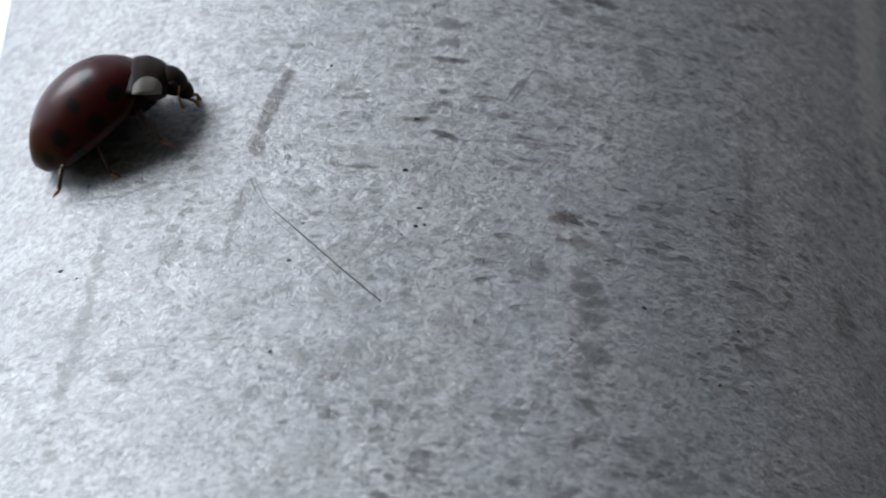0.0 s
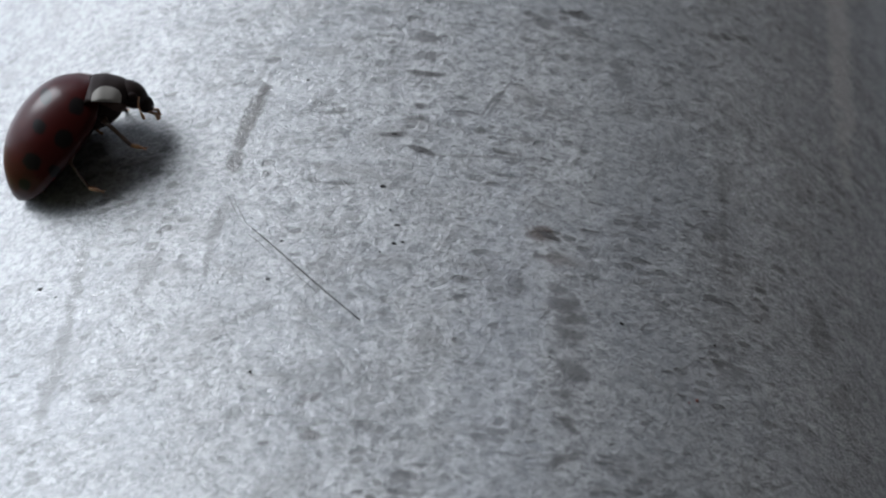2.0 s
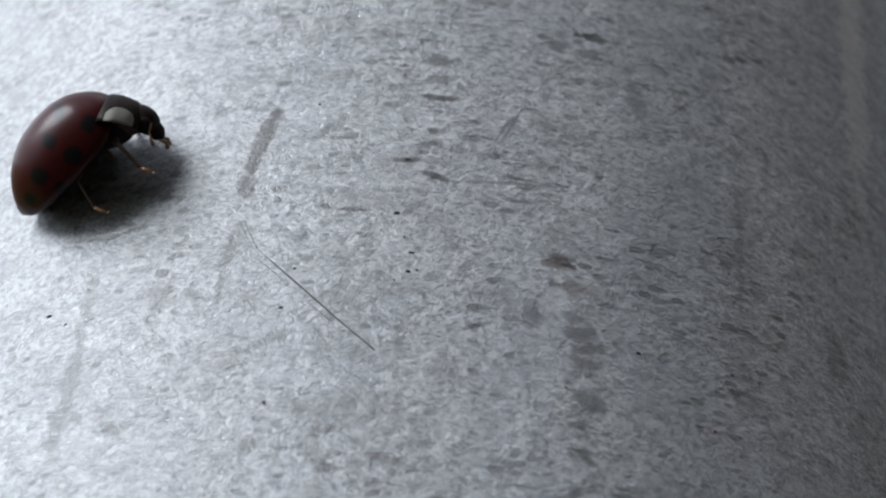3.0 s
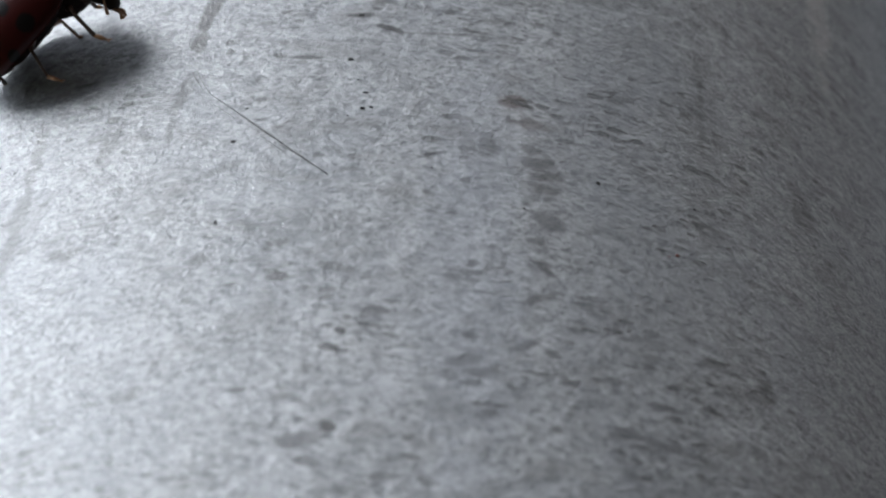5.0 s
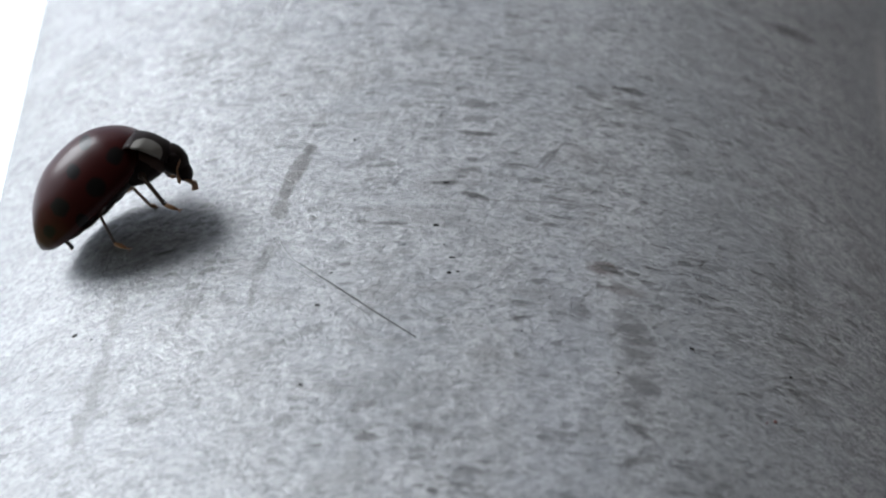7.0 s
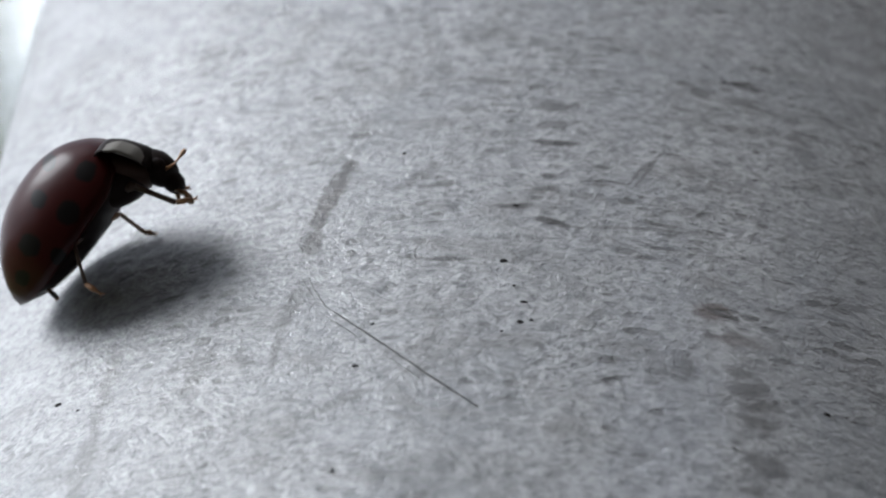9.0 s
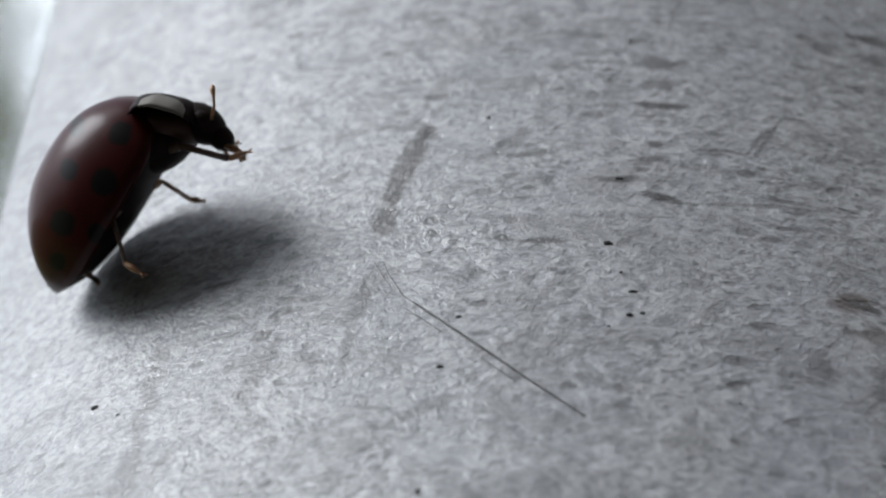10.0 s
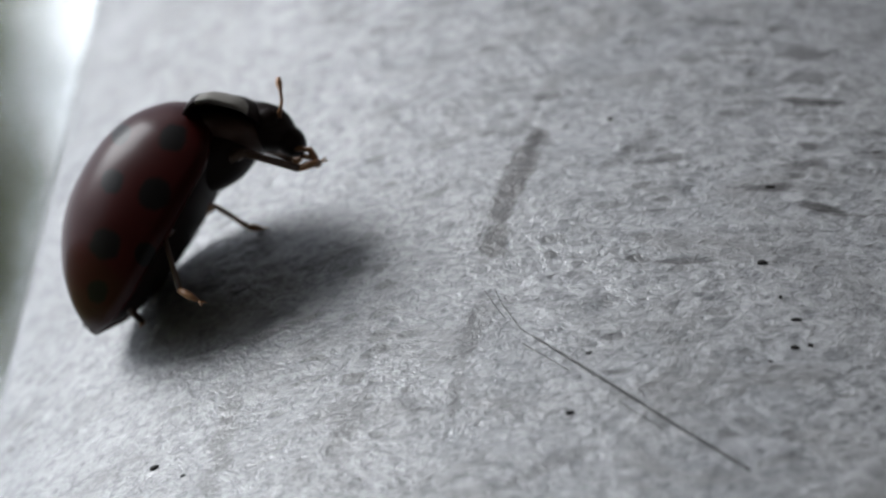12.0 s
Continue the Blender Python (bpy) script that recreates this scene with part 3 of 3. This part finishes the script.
def build_beetle():
    beetle, antennae = new("ladybird"), []
    tagged(beetle, "dark red ladybird with black spots standing on the grey post", "ladybird")
    # wing cases, one each side, meeting at the seam
    for side in (-1, 1):
        bm = bmesh.new()
        rings = []
        for s in np.linspace(0, 1, 44):
            t, lo, w = top_line(s), margin(s), half_width(s)
            ring = []
            for v in np.linspace(0.012, math.pi / 2, 18):
                y, z = math.sin(v) ** 0.92, math.cos(v)
                ring.append((MM * CHORD * (0.5 - s), MM * side * w * y, MM * (lo + (t - lo) * z ** 0.86)))
            ring.append((MM * CHORD * (0.5 - s), MM * side * w * 0.93, MM * (lo - 0.07)))
            ring.append((MM * CHORD * (0.5 - s), MM * side * w * 0.8, MM * (lo + 0.02)))
            rings.append(ring if side > 0 else ring[::-1])
        skin(bm, rings, closed=False)
        part("wing_case", bm, SHELL, beetle, "glossy dark red wing case with black spots")
    # belly under them
    bm = bmesh.new()
    rings = []
    for s in np.linspace(0.06, 0.985, 22):
        lo, w = margin(s), half_width(s) * 0.88
        deep = 0.34 * math.sin(math.pi * min(1, s * 0.95 + 0.05)) ** 0.6
        wave = 0.035 * math.sin(s * 50)
        rings.append([(MM * CHORD * (0.5 - s), MM * w * math.cos(k * math.tau / 24),
                       MM * (lo + 0.12 + (0.25 if math.sin(k * math.tau / 24) > 0 else deep + wave) * math.sin(k * math.tau / 24))) for k in range(24)])
    skin(bm, rings)
    part("abdomen", bm, BLACK, beetle, "dark ringed underside")
    # chest in front of the belly
    bm = bmesh.new()
    blob(bm, (MM * 1.9, 0, MM * -0.88), (MM * 1.1, MM * 1.4, MM * 0.72), (0, 32, 0))
    part("thorax", bm, BLACK, beetle)
    # shield behind the head, hinged at the front of the wing cases
    def shield(u, k, out=0.0):
        """A point on the plate: k from -1 to 1 over its top from side to side, 1 to 3 back under it."""
        w = float(np.interp(u, (0, 0.12, 0.35, 0.7, 0.9, 1), (1.55, 1.85, 1.9, 1.6, 1.25, 0.95)))
        t = float(np.interp(u, (0, 0.1, 0.4, 0.8, 1), (-0.04, 0.10, 0.16, 0.08, -0.06)))
        y = k if k <= 1 else 2 - k
        z = t - 0.62 * abs(y) ** 2.2
        if k > 1:
            z -= 0.1 + 0.25 * (1 - y * y)
        return (MM * 1.55 * u, MM * w * y * (1 + out), MM * (z + out))

    bm = bmesh.new()
    skin(bm, [[shield(u, k) for k in [-1 + 2 * i / 18 for i in range(19)] + [1.0 + 2 * i / 10 for i in range(1, 10)]] for u in np.linspace(0, 1, 14)])
    pronotum = part("pronotum", bm, BLACK, beetle, "black neck shield with ivory side patches")
    for side in (-1, 1):
        bm = bmesh.new()
        rings = []
        for n, u in enumerate(np.linspace(0.2, 0.88, 12)):
            inner = (0.8, 0.7, 0.64, 0.6, 0.58, 0.57, 0.57, 0.58, 0.6, 0.64, 0.7, 0.82)[n]
            ring = [shield(u, side * k, 0.02) for k in np.linspace(inner, 0.99, 7)]
            ring += [shield(u, side * 0.99, -0.02)]
            rings.append(ring if side < 0 else ring[::-1])
        skin(bm, rings, closed=False)
        part("side_patch", bm, IVORY, pronotum, "ivory side patch")
    bm = bmesh.new()
    blob(bm, (MM * 0.72, 0, MM * -0.72), (MM * 0.9, MM * 1.2, MM * 0.55), (0, 8, 0))
    part("prothorax", bm, BROWN_BLACK, pronotum, "dark brown body under the shield")
    bm = bmesh.new()
    blob(bm, (MM * 1.62, 0, MM * -0.5), (MM * 0.68, MM * 0.76, MM * 0.5), (0, 26, 0))
    blob(bm, (MM * 2.12, 0, MM * -0.8), (MM * 0.42, MM * 0.48, MM * 0.32), (0, 38, 0))
    part("head", bm, BLACK, pronotum)
    for side in (-1, 1):
        bm = bmesh.new()
        blob(bm, (MM * 1.7, MM * side * 0.66, MM * -0.48), (MM * 0.24, MM * 0.14, MM * 0.22))
        part("eye", bm, BLACK, pronotum)
        bm = bmesh.new()
        tube(bm, [(MM * 1.95, MM * side * 0.6, MM * -0.45), (MM * 2.03, MM * side * 0.8, MM * -0.16), (MM * 2.0, MM * side * 0.86, MM * 0.06), (MM * 1.96, MM * side * 0.88, MM * 0.24), (MM * 1.94, MM * side * 0.88, MM * 0.36)],
             [MM * 0.05, MM * 0.035, MM * 0.035, MM * 0.075, MM * 0.05])
        antennae.append(part("antenna", bm, AMBER, pronotum, "amber clubbed antenna"))
        bm = bmesh.new()
        tube(bm, [(MM * 2.3, MM * side * 0.25, MM * -1.05), (MM * 2.62, MM * side * 0.32, MM * -1.1), (MM * 2.72, MM * side * 0.25, MM * -1.3)], [MM * 0.06, MM * 0.07, MM * 0.1])
        part("mouth_feeler", bm, AMBER, pronotum, "amber mouth feeler")
    legs = {}
    for name, side, *joints in LEGS:
        a, b, c, d = [Vector(p) * MM for p in joints]
        bm = bmesh.new()
        slim = 0.72 if name == "middle" else 1.0
        # the far middle leg's glow from light behind it is put into its colour
        shade = AMBER if name == "middle" and side > 0 else BROWN
        tube(bm, [Vector(), (b - a) * 0.4, (b - a) * 0.8, b - a], [MM * r * slim for r in (0.13, 0.17, 0.14, 0.09)])
        leg = part("leg", bm, shade, beetle)
        leg.location = a
        bm = bmesh.new()
        tube(bm, [b - a, (b + c) / 2 - a, c - a], [MM * r * slim for r in (0.095, 0.08, 0.085)])
        part("shin", bm, shade, leg)
        bm = bmesh.new()
        tube(bm, [c - a, (c + d) / 2 - a, d - a], [MM * 0.075, MM * 0.09, MM * 0.035])
        for turn in (-1, 1):
            hook = (d - c).cross(Vector((0, 0, 1))).normalized() * turn * MM * 0.06
            tube(bm, [d - a, d - a + (d - c) * 0.2 + hook, d - a + (d - c) * 0.3 + hook * 1.6], [MM * 0.03, MM * 0.022, MM * 0.008], 5)
        part("foot", bm, AMBER, leg, "amber foot with claws")
        legs[name, side] = leg
    return beetle, pronotum, legs, antennae


# hip, knee, ankle and toe of each leg, mm; side -1 is the beetle's right
LEGS = [
    ("hind", -1, (-0.9, -0.9, -0.8), (-1.6, -1.75, -0.7), (-2.2, -1.85, -1.15), (-2.55, -1.9, -1.2)),
    ("middle", -1, (0.3, -1.0, -0.9), (0.05, -1.9, -1.05), (-0.4, -1.85, -2.15), (-0.2, -2.0, -2.6)),
    ("front", -1, (1.9, -0.7, -1.1), (2.0, -1.5, -1.35), (1.8, -1.6, -2.6), (2.0, -1.75, -3.05)),
    ("hind", 1, (-0.9, 0.9, -0.8), (-1.5, 1.7, -0.45), (-2.0, 2.0, -0.6), (-2.3, 2.1, -0.55)),
    ("middle", 1, (0.5, 0.7, -0.95), (0.85, 1.3, -1.2), (0.75, 1.4, -2.05), (0.85, 1.5, -2.35)),
    ("front", 1, (1.9, 0.7, -1.1), (2.1, 1.6, -1.2), (1.95, 1.9, -1.9), (2.05, 2.05, -2.1)),
]
beetle, pronotum, legs, antennae = build_beetle()

# ---- specks of dirt and hairs stuck to the paint ----
SPECKS = [
    (8.10, -2.86, 0.091, 0.065),
    (11.61, -2.69, 0.052, 0.049),
    (-4.99, -6.18, 0.059, 0.065),
    (-0.63, 2.48, 0.091, 0.065),
    (-0.14, -0.32, 0.078, 0.065),
    (0.15, -0.25, 0.065, 0.049),
    (-0.64, -0.74, 0.052, 0.033),
    (10.79, -5.53, 0.065, 0.065),
    (2.31, -3.40, 0.033, 0.033),
    (5.47, -5.00, 0.039, 0.041),
    (-4.60, -1.94, 0.091, 0.049),
    (-4.23, -0.15, 0.065, 0.033),
    (-13.11, -0.44, 0.104, 0.065),
    (-0.05, 0.57, 0.117, 0.049),
    (10.50, -5.73, 0.033, 0.033),
    (-0.32, 1.31, 0.033, 0.041),
    (-12.45, -1.06, 0.065, 0.033),
    (-0.28, 5.16, 0.110, 0.040),
    (-3.63, 8.05, 0.080, 0.050),
]
HAIRS = [
    (((-5.32, 0.59), (-4.52, -0.35), (-3.57, -1.45), (-2.52, -2.65), (-1.25, -3.98)), 0.03),
    (((-5.54, 0.42), (-5.04, -0.13), (-4.61, -0.64)), 0.012),
    (((-3.66, -1.72), (-3.24, -2.19), (-2.82, -2.69)), 0.012),
    (((-6.35, 2.41), (-6.13, 1.84), (-5.90, 1.33)), 0.013),
    (((-6.14, 2.38), (-5.96, 1.81), (-5.57, 0.89), (-5.32, 0.59)), 0.013),
]

def on_post(x, up, lift=0.0):
    """A place on the post's upright front from mm across and mm up, with the outward way."""
    u = x / 24
    n = Vector((-sum(k * c * u ** (k - 1) for k, c in zip((2, 3, 4, 5), CURVE)), -1, 0)).normalized()
    return Vector((x * MM, -bulge(u) * UNIT, Z0 + up * MM)) + n * lift * MM, n


for i, (x, up, wide, high) in enumerate(SPECKS):
    rng = random.Random(i)
    bm = bmesh.new()
    blob(bm, (0, 0, 0), (MM * wide, MM * high * 0.6, MM * high), (0, rng.uniform(-15, 15), 0), 7, 9)
    if rng.random() < 0.6:
        blob(bm, (MM * wide * 0.7, 0, MM * high * rng.uniform(-0.9, 0.9)), (MM * wide * 0.6, MM * high * 0.5, MM * high * 0.5), (0, 30, 0), 6, 8)
    for v in bm.verts:
        v.co *= 1 + 0.5 * noise.noise(v.co * 9000 + Vector((i, 0, 0)))
    speck = part("dirt_speck", bm, RUST if i in (7, 14) else DIRT)
    speck.location, n = on_post(x, up, high * 0.2)
    speck.rotation_euler = (0, 0, math.atan2(n.x, -n.y))
    speck.matrix_basis = TILT @ speck.matrix_basis
    if i == 3:
        cam.data.dof.focus_object = speck
    tagged(speck, "tiny reddish speck of dirt on the paint" if i in (7, 14) else "tiny dark speck of dirt on the paint", "dirt speck", "specks on the post")

for points, r in HAIRS:
    bm = bmesh.new()
    fine = []
    for (x0, u0), (x1, u1) in zip(points, points[1:]):
        fine += [(x0 + (x1 - x0) * k / 5, u0 + (u1 - u0) * k / 5) for k in range(5)]
    fine.append(points[-1])
    tube(bm, [on_post(x, u, r * 0.9)[0] for x, u in fine], [MM * r * (0.5 + 0.5 * math.sin(math.pi * (0.12 + 0.8 * k / len(fine)))) for k in range(len(fine))], 6)
    hair = part("hair", bm, HAIR)
    hair.matrix_basis = TILT
    tagged(hair, "thin dark hair stuck on the grey paint", "hair", "hairs on the post")

# seconds, middle of the wing cases, way ahead, way of the back
BEETLE = [
    (0.0, (-0.01301, 0.00537, 1.50342), (0.674, -0.234, 0.700), (-0.738, -0.236, 0.632)),
    (0.5, (-0.01318, 0.00537, 1.50335), (0.664, -0.249, 0.705), (-0.748, -0.217, 0.627)),
    (1.0, (-0.01323, 0.00507, 1.50302), (0.577, -0.194, 0.794), (-0.816, -0.183, 0.548)),
    (1.5, (-0.01328, 0.00511, 1.50306), (0.532, -0.186, 0.826), (-0.847, -0.135, 0.515)),
    (2.0, (-0.01324, 0.00508, 1.50312), (0.523, -0.187, 0.831), (-0.852, -0.121, 0.509)),
    (2.5, (-0.01330, 0.00536, 1.50342), (0.581, -0.166, 0.797), (-0.813, -0.078, 0.577)),
    (4.5, (-0.01280, 0.00421, 1.50320), (0.587, -0.218, 0.780), (-0.809, -0.129, 0.573)),
    (5.5, (-0.01316, 0.00415, 1.50309), (0.605, -0.300, 0.737), (-0.793, -0.139, 0.594)),
    (6.0, (-0.01315, 0.00421, 1.50327), (0.629, -0.300, 0.717), (-0.772, -0.140, 0.619)),
    (6.5, (-0.01314, 0.00408, 1.50321), (0.631, -0.307, 0.712), (-0.771, -0.142, 0.621)),
    (8.5, (-0.01357, 0.00428, 1.50324), (0.612, -0.248, 0.751), (-0.789, -0.129, 0.601)),
    (9.0, (-0.01360, 0.00436, 1.50321), (0.513, -0.264, 0.817), (-0.855, -0.067, 0.515)),
    (9.5, (-0.01363, 0.00455, 1.50333), (0.466, -0.195, 0.863), (-0.884, -0.055, 0.465)),
    (10.0, (-0.01365, 0.00452, 1.50325), (0.441, -0.255, 0.861), (-0.895, -0.047, 0.444)),
    (10.5, (-0.01361, 0.00446, 1.50322), (0.455, -0.215, 0.864), (-0.889, -0.057, 0.453)),
    (11.0, (-0.01377, 0.00464, 1.50323), (0.475, -0.227, 0.850), (-0.878, -0.055, 0.475)),
    (11.5, (-0.01382, 0.00474, 1.50325), (0.467, -0.217, 0.857), (-0.882, -0.047, 0.469)),
    (12.0, (-0.01393, 0.00487, 1.50327), (0.443, -0.165, 0.881), (-0.896, -0.044, 0.443)),
]


def motions():
    walk(beetle, [(t, axes(c, f, up)) for t, c, f, up in BEETLE])
    for side in (-1, 1):
        leg = legs["front", side]
        rest = leg.matrix_basis.copy()
        was = Vector((0.1, 1.1 * side, -1.75 if side < 0 else -1.0))
        up = was.rotation_difference(Vector((0.75, 0.1 * side, -1.5))).to_matrix().to_4x4()
        half = was.rotation_difference(Vector((0.5, 0.7 * side, -1.5))).to_matrix().to_4x4()
        walk(leg, [(0.0, rest), (8.5, rest), (8.8, rest @ half), (9.2, rest @ up), (12.0, rest @ up)])
    for side in (-1, 1):
        leg = legs["hind", side]
        rest = leg.matrix_basis.copy()
        walk(leg, [(0.0, rest), (0.5, rest), (0.9, rest @ pose(0, 0, 0, 0, 4, side * 40)), (1.3, rest @ pose(0, 0, 0, 0, 8, side * 80)), (12.0, rest @ pose(0, 0, 0, 0, 8, side * 80))])
    leg = legs["middle", -1]
    rest = leg.matrix_basis.copy()
    walk(leg, [(0.0, rest), (8.5, rest), (9.2, rest @ pose(0, 0, 0, 0, 26, 0)), (12.0, rest @ pose(0, 0, 0, 0, 26, 0))])
    for feeler, side in zip(antennae, (-1, 1)):
        at = Matrix.Translation((1.95 * MM, 0.6 * side * MM, -0.45 * MM))
        down = at @ pose(0, 0, 0, 0, 160, 0) @ at.inverted()
        if side > 0:
            walk(feeler, [(0.0, down), (12.0, down)])
            continue
        walk(feeler, [(0.0, down), (8.5, down), (8.8, at @ pose(0, 0, 0, 0, 90, 0) @ at.inverted()), (9.1, at @ pose(0, 0, 0, 0, 20, 0) @ at.inverted()), (9.5, Matrix()), (12.0, Matrix())])
    base = (2.72 * MM, 0, 0.02 * MM)
    walk(pronotum, [(t, pose(*base, lean, bend, 0)) for t, bend, lean in ((0.0, 52, 4), (0.5, 50, 2), (1.0, 56, 0), (1.5, 58, 0), (2.5, 64, 0), (6.5, 66, -4), (9.0, 68, -12), (10.5, 66, -14), (11.0, 60, -14), (12.0, 64, -14))])


motions()
